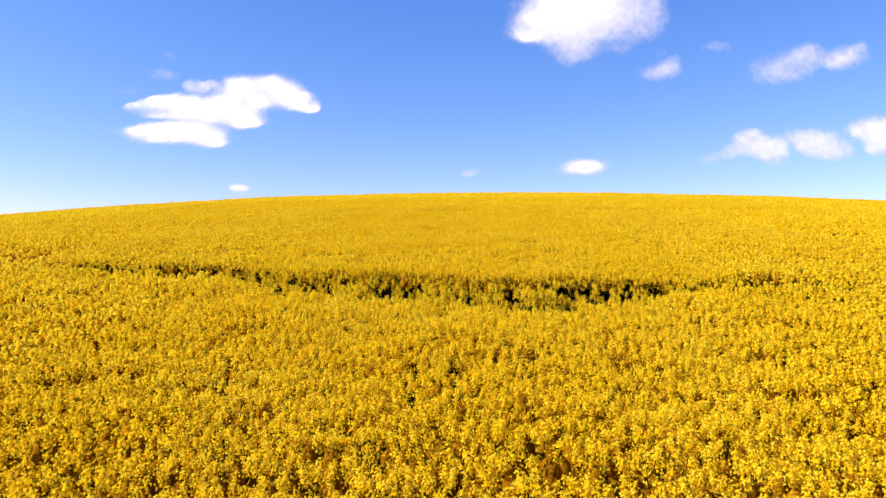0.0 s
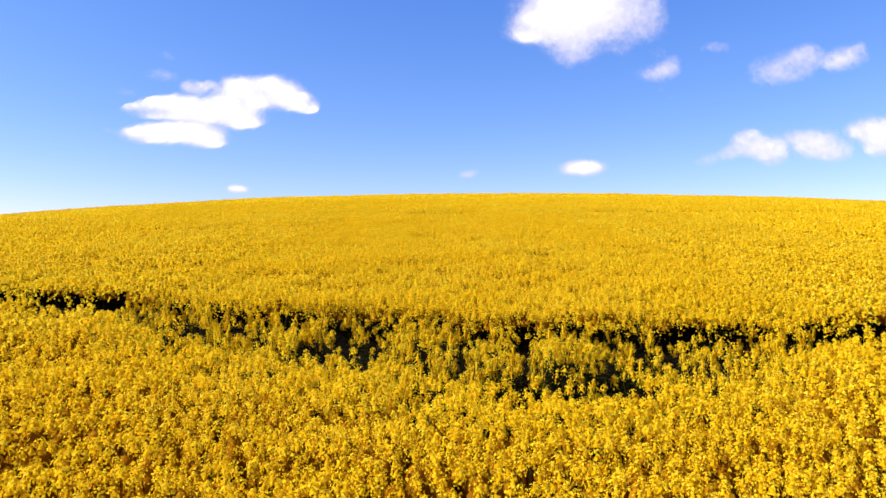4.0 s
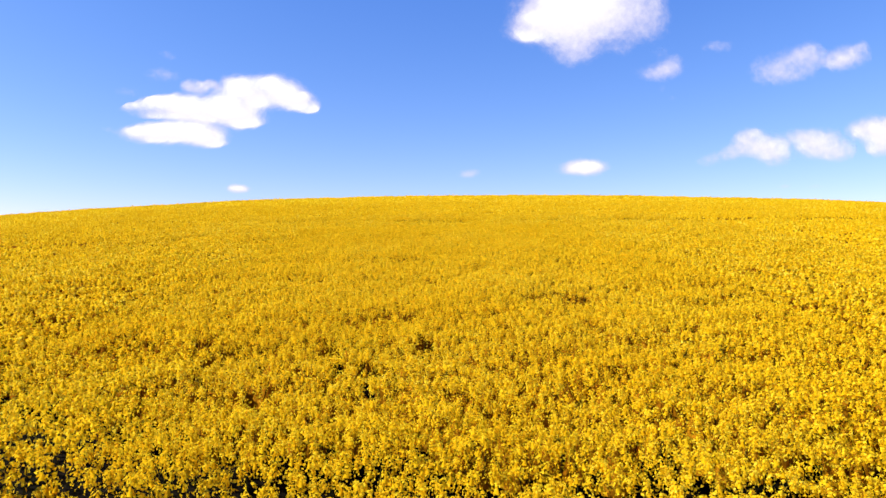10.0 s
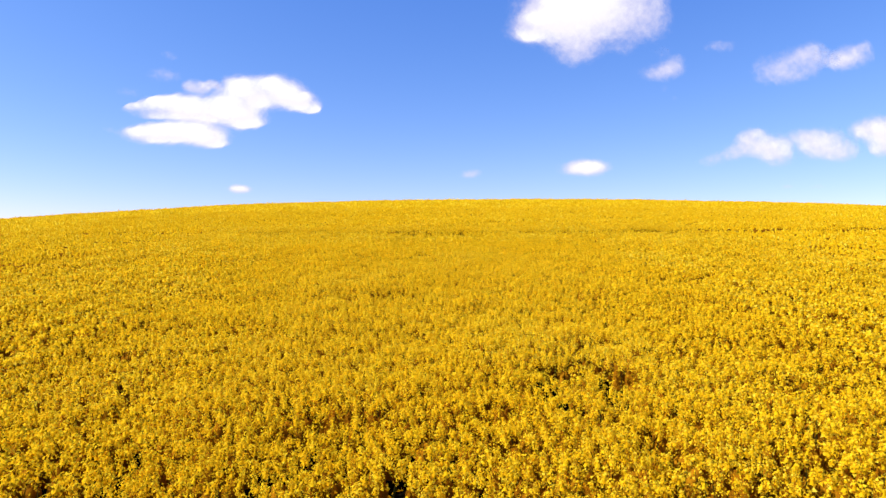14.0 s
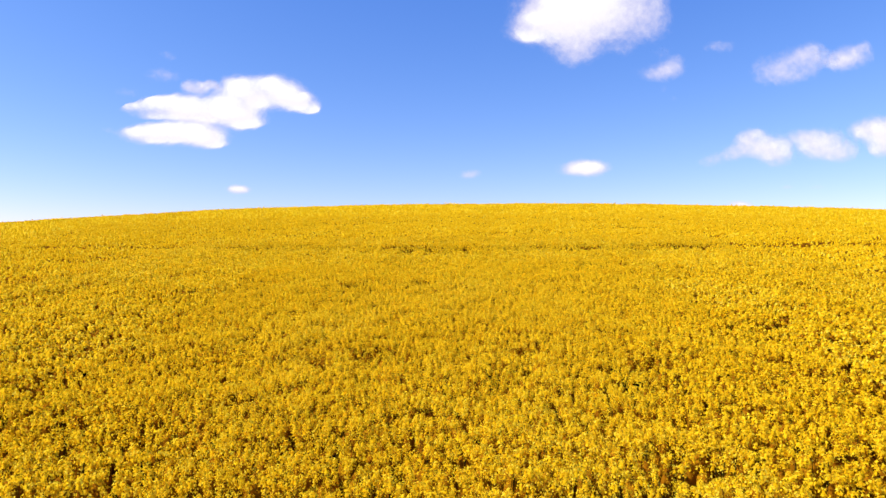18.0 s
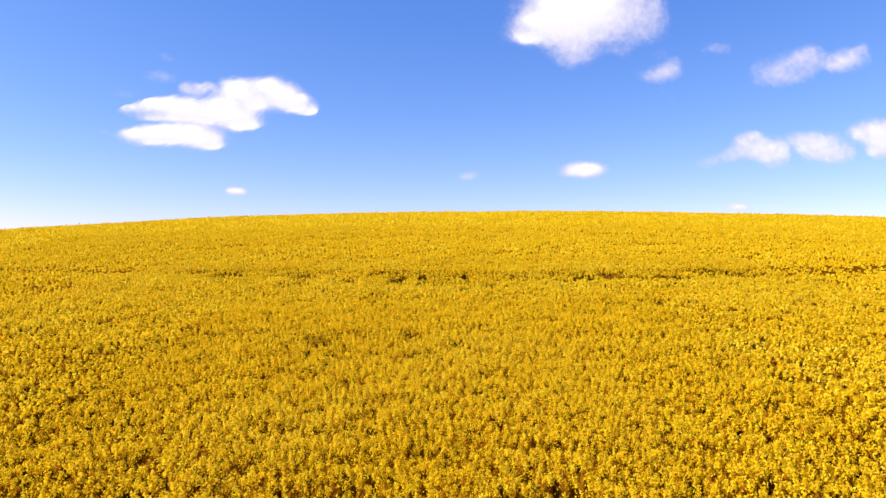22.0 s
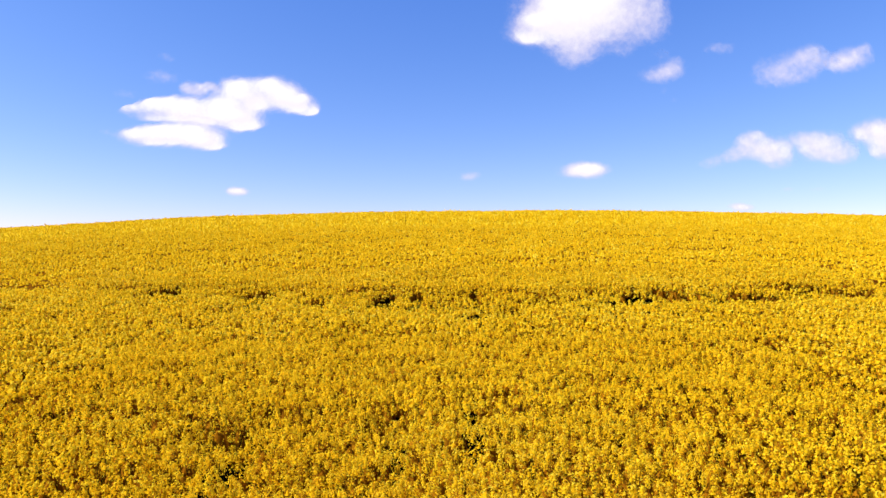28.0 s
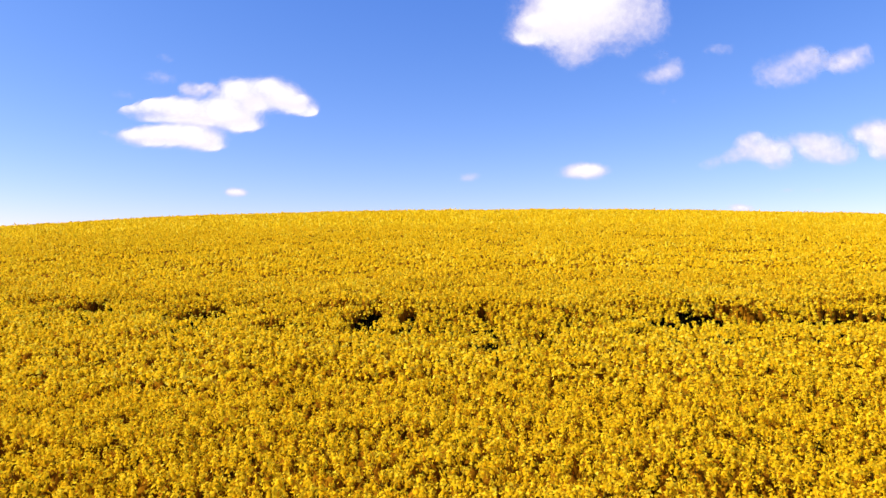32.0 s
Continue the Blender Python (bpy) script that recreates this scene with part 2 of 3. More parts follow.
OPEN_SPOTS = (  # holes in the first wheeling where no plant stands: place, half width, half depth
    (-5.77, 17.0, 0.36, 0.6), (-4.24, 16.0, 0.3, 0.7), (-3.65, 15.2, 0.15, 1.0), (-3.34, 13.7, 0.15, 0.58), (-2.7, 15.2, 0.19, 0.75), (-2.47, 13.4, 0.15, 0.46),
    (-1.53, 13.6, 0.15, 0.4), (-1.86, 15.2, 0.13, 0.5), (-1.32, 15.0, 0.2, 0.6), (-0.86, 14.9, 0.17, 0.6), (-1.05, 14.1, 0.23, 0.6), (-0.72, 13.4, 0.14, 0.4),
    (-0.05, 13.7, 0.19, 0.45), (-0.17, 12.5, 0.14, 0.35), (0.29, 12.3, 0.16, 0.52), (0.48, 14.4, 0.12, 0.61), (1.47, 14.2, 0.14, 0.67), (1.1, 12.3, 0.2, 0.45),
    (1.95, 12.25, 0.15, 0.36), (2.91, 13.7, 0.16, 0.82), (3.59, 14.1, 0.24, 0.4), (3.73, 13.5, 0.15, 0.4), (4.7, 14.1, 0.25, 0.4),
    (3.15, 13.2, 0.2, 0.7), (3.95, 13.7, 0.22, 0.8), (4.4, 13.6, 0.2, 0.6), (2.5, 13.5, 0.13, 0.5),
    (0.23, 12.7, 0.16, 0.59), (0.16, 12.2, 0.14, 0.54), (0.65, 12.2, 0.15, 0.54), (0.52, 12.5, 0.13, 0.58), (1.17, 12.6, 0.12, 0.4), (1.41, 12.2, 0.13, 0.4), (1.82, 12.2, 0.15, 0.55), (2.25, 12.3, 0.14, 0.56), (2.62, 12.8, 0.13, 0.6),
)
FAR_SPOTS = (  # the same in the second wheeling
    (-8.0, 48.7, 0.7, 0.9), (-4.9, 47.9, 0.65, 1.0), (-4.6, 46.9, 0.25, 0.7), (-1.0, 47.0, 0.36, 0.9), (-0.1, 47.1, 0.2, 0.9), (-2.9, 46.7, 0.2, 0.6),
    (1.6, 46.8, 0.14, 0.8), (1.7, 44.9, 0.15, 0.35), (3.5, 46.0, 0.13, 0.7), (4.3, 45.1, 0.19, 0.39), (5.1, 46.1, 0.12, 0.5), (5.9, 46.6, 0.4, 0.8),
    (6.9, 47.1, 0.55, 0.9), (7.5, 45.5, 0.35, 0.4), (9.2, 46.9, 0.6, 0.8), (12.3, 47.6, 0.7, 0.8),
)


def in_open_spot(x, y, grow=1.0):
    x, y = np.asarray(x, float), np.asarray(y, float)
    hit = np.zeros(x.shape, bool)
    for cx, cy, rx, ry in OPEN_SPOTS + FAR_SPOTS + POCKETS:
        hit |= ((x - cx) / rx) ** 2 + ((y - cy) / ry) ** 2 < grow
    return hit


def stand(x, y):
    """How much of the full crop stands at a place: 1 dense, 0 bare."""
    x, y = np.asarray(x, float), np.asarray(y, float)
    w = np.ones_like(x)
    near, far = wheel_a(x)
    inside = np.clip((y - near + 0.3) / 0.6, 0, 1) * np.clip((far - y) / 0.25, 0, 1) * np.clip((9.5 - x) / 2.5, 0, 1) * np.clip((x + 13) / 2, 0, 1)
    w = w * (1 - inside * np.clip(np.interp(x, [-5, -4.5, -2, 0, 1.5, 2.5], [0.9, 0.86, 0.86, 0.80, 0.80, 0.86]) + 0.4 * n_gap(x * 0.7 - y * 0.7, y * 0.7 + x * 0.7), 0.42, 0.96))
    w = w * (1 - in_wheel_b(x, y) * np.clip((x + 14) / 20, 0.3, 1) * np.clip(0.36 + 0.5 * n_gap(x * 0.8 + y * 0.6, y * 0.8 - x * 0.6), 0.1, 0.8))
    for cx, cy, rx, ry, bare in THIN_SPOTS:
        w = w * (1 - bare * np.exp(-(((x - cx) / rx) ** 2 + ((y - cy) / ry) ** 2) ** 2))
    w = np.where(in_open_spot(x, y, 1.0), 0.0, w)
    thin = n_gap(x * 0.5 + y * 0.36 + 7, y * 0.5 - x * 0.36) + 0.35 * n_small(x, y)
    w = w * np.clip(1.0 + 2.4 * np.minimum(thin + 0.8, 0), 0.5, 1)
    return w


def build_ground():
    """One sheet of soil, fine under the crop and coarse out to the horizon."""
    fine = np.arange(-70, 70.1, 2.0)
    out = np.array([90, 120, 160, 220, 320, 500, 900, 1800, 4200.0])
    xs = np.concatenate([-out[::-1], fine, out])
    ys = np.concatenate([-out[::-1], np.arange(-70, 130.1, 2.0), out[2:]])
    X, Y = np.meshgrid(xs, ys)
    Z = hill(X, Y) + 0.03 * n_mid(X, Y)
    far = np.clip((np.hypot(X, Y - 30) - 150) / 500, 0, 1)
    Z = Z * (1 - far) - 12 * far
    nx, ny = len(xs), len(ys)
    verts = np.stack([X, Y, Z], -1).reshape(-1, 3)
    idx = np.arange(nx * ny).reshape(ny, nx)
    quads = np.stack([idx[:-1, :-1], idx[:-1, 1:], idx[1:, 1:], idx[1:, :-1]], -1).reshape(-1, 4)
    ob = quad_object("ground", verts, quads, M_SOIL)
    tagged(ob, "brown field soil, darkened as in crop shade, rising to a rounded hilltop", "ground", kind="structure")
    return ob


def quad_object(name, verts, quads, mats, mat_index=None, parent=None, smooth=False):
    me = bpy.data.meshes.new(name)
    me.vertices.add(len(verts))
    me.vertices.foreach_set("co", np.ascontiguousarray(verts, np.float32).ravel())
    side = quads.shape[1]
    me.loops.add(len(quads) * side)
    me.loops.foreach_set("vertex_index", np.ascontiguousarray(quads, np.int32).ravel())
    me.polygons.add(len(quads))
    me.polygons.foreach_set("loop_start", np.arange(0, len(quads) * side, side, dtype=np.int32))
    me.polygons.foreach_set("use_smooth", np.full(len(quads), smooth))
    for m in (mats if isinstance(mats, (list, tuple)) else [mats]):
        me.materials.append(m)
    if mat_index is not None:
        me.polygons.foreach_set("material_index", np.ascontiguousarray(mat_index, np.int32))
    me.update(calc_edges=True)
    me.validate()
    ob = new(name, me)
    if parent is not None:
        ob.parent = parent
    return ob


build_ground()


# ---------- flower geometry ----------
def unit(v):
    return v / np.maximum(np.linalg.norm(v, axis=-1, keepdims=True), 1e-9)


def petal_quads(centre, normal, size, rng, ratio=1.0, bend=0.25):
    """A bent quad for every flower: centre and normal (n, 3), size (n,)."""
    n = len(centre)
    h = unit(rng.normal(size=(n, 3)))
    u = unit(np.cross(normal, h))
    v = np.cross(normal, u)
    s = size[:, None] * 0.5
    lift = normal * s * bend
    q = np.stack([centre + u * s + lift, centre + v * s * ratio - lift, centre - u * s + lift, centre - v * s * ratio - lift], 1)
    return q


def petal_tris(centre, normal, size, rng):
    """The same as a single triangle, for flowers farther off."""
    n = len(centre)
    u = unit(np.cross(normal, unit(rng.normal(size=(n, 3)))))
    v = np.cross(normal, u)
    s = size[:, None] * 0.62
    return np.stack([centre + u * s, centre - u * s * 0.5 + v * s * 0.87, centre - u * s * 0.5 - v * s * 0.87], 1)


def raceme_flowers(top, length, radius, lean, count, size, rng, near=True):
    """Flowers round the tips of many racemes: a domed cluster on a short column. top (n, 3), length, radius (n,), lean (n, 3)."""
    n = len(top)
    golden = np.arange(count) * 2.39996
    f = np.clip((np.arange(count) + 0.5) / count + rng.uniform(-0.25, 0.25, (n, count)) / count, 0, 1)
    ang = golden + rng.rand(n, 1) * 2 * math.pi + rng.uniform(-0.4, 0.4, (n, count))
    dome = np.clip(f / 0.52, 0, 1)                       # the dome takes the first part, the column the rest
    tilt = dome * radians(88)
    column = np.clip(f - 0.52, 0, 1) / 0.48
    r = radius[:, None] * (0.65 + 0.6 * rng.rand(n, count)) * (1 - 0.2 * column)
    down = radius[:, None] * (1 - np.cos(tilt)) + np.maximum(length[:, None] * 1.25 - radius[:, None], 0) * column + rng.normal(0, 0.006, (n, count))
    out = np.stack([np.cos(ang), np.sin(ang), np.zeros_like(ang)], -1)
    c = top[:, None, :] - lean[:, None, :] * down[..., None] + out * (r * np.sin(tilt))[..., None]
    nrm = out * np.sin(tilt)[..., None] + lean[:, None, :] * np.cos(tilt)[..., None] + rng.normal(size=c.shape) * (0.28 if count > 6 else 0.14)
    sz = size * (0.7 + 0.6 * rng.rand(n * count))
    c, nrm = c.reshape(-1, 3), unit(nrm.reshape(-1, 3))
    return petal_quads(c, nrm, sz, rng, bend=0.18) if near else petal_tris(c, nrm, sz, rng)


def cores(top, length, radius, lean, sides, rings, rng):
    """The packed body of each raceme, under its outer flowers: a rounded column of few faces. Returns vertices and triangles."""
    n = len(top)
    ang = np.arange(sides) * 2 * math.pi / sides + rng.rand(n, 1) * 2 * math.pi
    out = np.stack([np.cos(ang), np.sin(ang), np.zeros_like(ang)], -1)
    vs = [top[:, None, :]]
    for f, r in rings:
        rr = radius[:, None] * r * rng.uniform(0.75, 1.25, (n, sides))
        vs.append(top[:, None, :] - lean[:, None, :] * (length * f)[:, None, None] + out * rr[..., None])
    v = np.concatenate(vs, 1)
    per = 1 + sides * len(rings)
    tris = []
    for k in range(sides):
        j = (k + 1) % sides
        tris.append((0, 1 + k, 1 + j))
        for g in range(len(rings) - 1):
            p, q = 1 + g * sides, 1 + (g + 1) * sides
            tris += [(p + k, q + k, q + j), (p + k, q + j, p + j)]
    t = np.array(tris)[None] + (np.arange(n) * per)[:, None, None]
    return v.reshape(-1, 3), t.reshape(-1, 3)


def ribbon(a, b, w0, w1, rng):
    """Thin strips from a to b."""
    side = unit(np.cross(b - a, unit(rng.normal(size=a.shape))))
    return np.stack([a - side * w0, a + side * w0, b + side * w1, b - side * w1], 1)


def as_mesh(quads):
    verts = quads.reshape(-1, 3)
    return verts, np.arange(len(verts)).reshape(-1, quads.shape[1])


# ---------- the crop, sown over the hill ----------
def nearness(x, y):
    """Least distance at which the flight line lets a place be seen."""
    return np.maximum(np.maximum(np.abs(x - 0.7) / 0.675, y - 33.0), 3.5)


def in_field(x, y):
    return (np.abs(x - 0.3) < 0.70 * y + 2.0) & (y > 2.0)


def scatter(spacing, dmin, dmax, rng, jitter=0.48):
    """Places on a loose grid between two distances, with how much of the crop stands there."""
    reach = min(dmax * 0.675 + 0.7, 76.0)
    X, Y = np.meshgrid(np.arange(-reach, reach, spacing), np.arange(-4.0, min(102.0, 33.0 + dmax), spacing * 0.87))
    X = X + (np.arange(len(X)) % 2)[:, None] * spacing * 0.5
    X = X.ravel() + rng.uniform(-jitter, jitter, X.size) * spacing
    Y = Y.ravel() + rng.uniform(-jitter, jitter, Y.size) * spacing
    d = nearness(X, Y)
    keep = (d >= dmin) & (d < dmax) & in_field(X, Y)
    X, Y = X[keep], Y[keep]
    w = stand(X, Y)
    keep = rng.rand(len(X)) < w
    return X[keep], Y[keep], w[keep]


def sow(spacing, dmin, dmax, rng):
    """Racemes between two distances: top, length, radius, lean."""
    X, Y, w = scatter(spacing, dmin, dmax, rng, 0.42)
    clear = ~in_open_spot(X, Y, 0.85)
    X, Y, w = X[clear], Y[clear], w[clear]
    n = len(X)
    clump = n_clump(X, Y)
    Z = canopy(X, Y) + 0.07 * clump + rng.normal(0, 0.02, n) - rng.gamma(1.2, 0.025, n) - 0.25 * (1 - w) * rng.rand(n) - 0.08 * in_wheel_b(X, Y)
    Z = Z + (rng.rand(n) < 0.03) * rng.uniform(0.05, 0.16, n) * (dmin > 19)
    lean = unit(np.stack([rng.normal(0, 0.16, n), rng.normal(0, 0.16, n), np.ones(n)], -1))
    scale = 1 + 0.12 * clump
    return np.stack([X, Y, Z], -1), rng.uniform(0.06, 0.14, n), rng.uniform(0.033, 0.048, n) * scale, lean


def by_wheeling(x, y, back):
    """Whether a plant stands in a wheeling or so close behind one that its foot shows."""
    na, fa = wheel_a(x)
    nb, fb = wheel_b(x)
    return ((y > na - 0.5) & (y < fa + 1.9)) | ((y > nb - 0.4) & (y < fb + 0.6) & (back < 0.5)) | (back == 0)


crop = new("rapeseed_crop")
tagged(crop, "dense flowering oilseed rape crop, bright golden yellow", "crop", kind="stuff")

LODS = (  # spacing of the racemes, from, to, flowers a raceme, flower size, sides and rings of the core, spacing of the plants
    (0.112, 0.0, 4.7, 26, 0.0215, 3, ((0.6, 0.66),), 0.25),
    (0.114, 4.7, 9.0, 14, 0.029, 3, ((0.6, 0.75),), 0.25),
    (0.128, 9.0, 20.0, 5, 0.048, 3, ((0.65, 1.15),), 0.27),
    (0.17, 20.0, 42.0, 1, 0.07, 4, ((0.9, 1.5),), 0.32),
    (0.22, 42.0, 400.0, 0, 0.0, 3, ((1.7, 2.3),), 0.40),
)
total = 0
for li, (spacing, d0, d1, count, size, sides, rings, room) in enumerate(LODS):
    rng = np.random.RandomState(40 + li)
    top, length, radius, lean = sow(spacing, d0, d1, rng)
    if count:
        q = raceme_flowers(top, length, radius, lean, count, size, rng, near=li == 0)
        verts, quads = as_mesh(q)
        tagged(quad_object("flower_heads", verts, quads, M_PETAL, parent=crop), kind="stuff")
        total += len(quads) * (2 if li == 0 else 1)
    verts, tris = cores(top - lean * (0.010 if count else -0.004), length, radius, lean, sides, rings, rng)
    per = len(tris) // len(top)
    # share of cores in the lighter petal yellow, to set the brightness
    lighter = np.repeat(rng.rand(len(top)) < (0, 0, 0.1, 0.2, 0.48)[li], per)
    tagged(quad_object("flower_spikes", verts, tris, [M_PETAL_SHADED, M_PETAL], lighter, parent=crop, smooth=True), kind="stuff")
    total += len(tris)
    if li < 3:
        X, Y, _ = scatter(room, d0, d1, rng)
        plants = np.stack([X, Y, canopy(X, Y) + rng.normal(0, 0.04, len(X)) - 0.12 * in_wheel_b(X, Y)], -1)
        # filler body under each plant's tips, coloured as shade, older flowers round it
        full = np.ones(len(plants), bool)
        for back in (0.0, 0.3, 0.6, 0.95, 1.3, 1.7):
            full &= (stand(plants[:, 0], plants[:, 1] - back) > 0.6) | ~by_wheeling(plants[:, 0], plants[:, 1], back)
            full &= ~in_open_spot(plants[:, 0], plants[:, 1] - back, 1.4)
        near, far = wheel_a(plants[:, 0])
        full &= (plants[:, 1] < near - 0.3) | (plants[:, 1] > far + 2.4) | (np.abs(plants[:, 0] + 2) > 11)
        some = stand(plants[:, 0], plants[:, 1]) > 0.6
        plants, full = plants[some], full[some]
        m = len(plants)
        wide = rng.uniform(0.36, 0.48, m) * room * (1, 1, 1.15)[li]
        tall = rng.uniform(0.35, 0.5, m)
        upright = unit(rng.normal(0, 0.08, (m, 3)) + (0, 0, 1))
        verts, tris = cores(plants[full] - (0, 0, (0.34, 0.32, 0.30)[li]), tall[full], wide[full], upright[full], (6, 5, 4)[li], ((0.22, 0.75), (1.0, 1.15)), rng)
        tagged(quad_object("plant_bodies", verts, tris, M_UNDER_SHADE, parent=crop, smooth=True), kind="stuff")
        total += len(tris)
        each = (20, 11, 3)[li]
        ang = rng.rand(m, each) * 2 * math.pi
        down = 0.10 + rng.uniform(0, 1, (m, each)) * np.where(full, 0.36, 0.30)[:, None]
        r = wide[:, None] * np.interp(down, [0.08, 0.22, 0.46], [0.7, 1.1, 1.25]) * rng.uniform(0.9, 1.25, (m, each))
        out = np.stack([np.cos(ang), np.sin(ang), np.zeros_like(ang)], -1)
        c = plants[:, None, :] + out * r[..., None] - down[..., None] * np.array([0, 0, 1.0])
        nrm = unit(out + (0, 0, 0.6) + rng.normal(0, 0.35, out.shape)).reshape(-1, 3)
        verts, quads = as_mesh(petal_tris(c.reshape(-1, 3), nrm, (0.030, 0.040, 0.065)[li] * rng.uniform(0.7, 1.2, m * each), rng))
        tagged(quad_object("lower_flowers", verts, quads, M_PETAL, parent=crop), kind="stuff")
        total += len(quads) * 2
    if li < 2:
        # stalks and buds under the flowers
        pick = rng.rand(len(top)) < np.where(stand(top[:, 0], top[:, 1]) < 0.7, 0.8, 0.15) * (1.0, 0.7)[li]
        a = top[pick] - lean[pick] * (length[pick] * 0.9)[:, None]
        b = a - lean[pick] * 0.34 + rng.normal(0, 0.03, a.shape) * (1, 1, 0)
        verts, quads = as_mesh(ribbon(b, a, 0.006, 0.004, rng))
        tagged(quad_object("stalks", verts, quads, M_STEM_SHADED, parent=crop), kind="stuff")
        total += len(quads) * 2
        pick = rng.rand(len(top)) < (0.2, 0.06)[li]
        c = top[pick] + (0, 0, 0.010)
        bq = petal_quads(c, unit(rng.normal(0, 0.5, c.shape) + (0, 0, 1)), np.full(len(c), (0.015, 0.02)[li]), rng, bend=-0.5)
        verts, quads = as_mesh(bq)
        tagged(quad_object("buds", verts, quads, M_BUD, parent=crop), kind="stuff")
        total += len(quads) * 2


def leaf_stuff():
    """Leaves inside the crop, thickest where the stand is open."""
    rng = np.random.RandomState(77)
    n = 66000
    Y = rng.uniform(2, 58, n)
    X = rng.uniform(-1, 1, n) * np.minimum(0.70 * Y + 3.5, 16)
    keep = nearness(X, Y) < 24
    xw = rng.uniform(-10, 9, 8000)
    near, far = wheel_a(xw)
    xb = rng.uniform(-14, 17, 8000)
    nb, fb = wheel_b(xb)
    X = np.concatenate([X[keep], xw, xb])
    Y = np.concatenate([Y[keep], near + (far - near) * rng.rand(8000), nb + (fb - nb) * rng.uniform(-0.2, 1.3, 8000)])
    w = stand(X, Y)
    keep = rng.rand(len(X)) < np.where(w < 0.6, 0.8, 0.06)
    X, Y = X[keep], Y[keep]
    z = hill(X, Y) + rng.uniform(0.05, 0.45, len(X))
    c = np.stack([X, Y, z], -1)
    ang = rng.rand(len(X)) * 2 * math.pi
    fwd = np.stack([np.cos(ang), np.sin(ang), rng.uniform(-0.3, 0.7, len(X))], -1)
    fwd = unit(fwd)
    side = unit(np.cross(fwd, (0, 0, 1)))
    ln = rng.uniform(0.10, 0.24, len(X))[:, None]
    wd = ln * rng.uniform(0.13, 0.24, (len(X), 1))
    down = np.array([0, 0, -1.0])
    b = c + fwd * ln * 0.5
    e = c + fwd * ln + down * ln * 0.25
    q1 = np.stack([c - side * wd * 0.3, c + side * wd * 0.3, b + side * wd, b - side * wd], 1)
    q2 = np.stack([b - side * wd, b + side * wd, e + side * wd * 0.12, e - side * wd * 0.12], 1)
    # the dark of the gaps comes from the leaves' darkened colour
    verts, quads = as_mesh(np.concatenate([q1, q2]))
    tagged(quad_object("leaves", verts, quads, M_LEAF_SHADED, parent=crop), kind="stuff")
    return len(quads) * 2


def bare_stalks():
    """Thin stalks that have lost their flowers, standing in the wheelings."""
    rng = np.random.RandomState(83)
    xa, xb = rng.uniform(-11, 8.5, 1300), rng.uniform(-13, 14, 4200)
    (na, fa), (nb, fb) = wheel_a(xa), wheel_b(xb)
    X = np.concatenate([xa, xb])
    Y = np.concatenate([na + (fa + 0.5 - na) * rng.rand(1300), nb + (fb + 0.5 - nb) * rng.rand(4200)])
    foot = np.stack([X, Y, hill(X, Y)], -1)
    tip = foot + np.stack([rng.normal(0, 0.10, len(X)), rng.normal(0, 0.10, len(X)), rng.uniform(0.35, 0.95, len(X))], -1)
    # darkened stem colour stands for the shade down here
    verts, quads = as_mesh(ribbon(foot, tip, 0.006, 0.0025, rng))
    tagged(quad_object("stalks", verts, quads, M_STEM_SHADED, parent=crop), kind="stuff")
    return len(quads) * 2


total += leaf_stuff() + bare_stalks()


def understory():
    """A closed sheet under the flowers, coloured as the brown shade between them, where the crop is only seen from
    afar.
    """
    xs = np.arange(-84, 84.1, 0.65)
    ys = np.arange(-28, 110, 0.65)
    X, Y = np.meshgrid(xs, ys)
    rng = np.random.RandomState(5)
    Xj, Yj = X + rng.uniform(-0.15, 0.15, X.shape), Y + rng.uniform(-0.15, 0.15, X.shape)
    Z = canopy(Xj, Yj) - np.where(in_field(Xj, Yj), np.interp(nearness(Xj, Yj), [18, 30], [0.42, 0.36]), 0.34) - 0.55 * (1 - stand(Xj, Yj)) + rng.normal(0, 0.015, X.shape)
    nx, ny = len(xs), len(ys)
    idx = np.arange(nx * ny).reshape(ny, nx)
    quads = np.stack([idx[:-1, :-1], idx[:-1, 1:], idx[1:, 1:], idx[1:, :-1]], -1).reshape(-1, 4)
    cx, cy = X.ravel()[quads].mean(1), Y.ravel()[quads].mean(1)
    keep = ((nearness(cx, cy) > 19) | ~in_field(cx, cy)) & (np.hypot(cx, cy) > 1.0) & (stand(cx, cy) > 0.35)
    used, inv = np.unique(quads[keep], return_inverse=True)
    ob = quad_object("foliage_mass", np.stack([Xj, Yj, Z], -1).reshape(-1, 3)[used], inv.reshape(-1, 4), M_UNDER_SHADE, parent=crop)
    tagged(ob, kind="stuff")


understory()


def rest_of_field():
    """The crop beside and behind the flight line, more openly drawn."""
    rng = np.random.RandomState(61)
    X = np.concatenate([rng.uniform(-84, 84, 26000), rng.uniform(-34, 34, 84000)])
    Y = np.concatenate([rng.uniform(-28, 110, 26000), rng.uniform(-22, 34, 84000)])
    keep = ~in_field(X, Y) & (rng.rand(len(X)) < stand(X, Y))
    X, Y = X[keep], Y[keep]
    top = np.stack([X, Y, canopy(X, Y) - rng.gamma(1.4, 0.05, len(X))], -1)
    lean = unit(rng.normal(0, 0.08, top.shape) + (0, 0, 1))
    verts, tris = cores(top, rng.uniform(0.14, 0.26, len(X)), rng.uniform(0.08, 0.13, len(X)), lean, 3, ((0.8, 1.2),), rng)
    lighter = np.repeat(rng.rand(len(X)) < 0.3, len(tris) // len(X))
    tagged(quad_object("flower_spikes", verts, tris, [M_PETAL_SHADED, M_PETAL], lighter, parent=crop, smooth=True), kind="stuff")


rest_of_field()


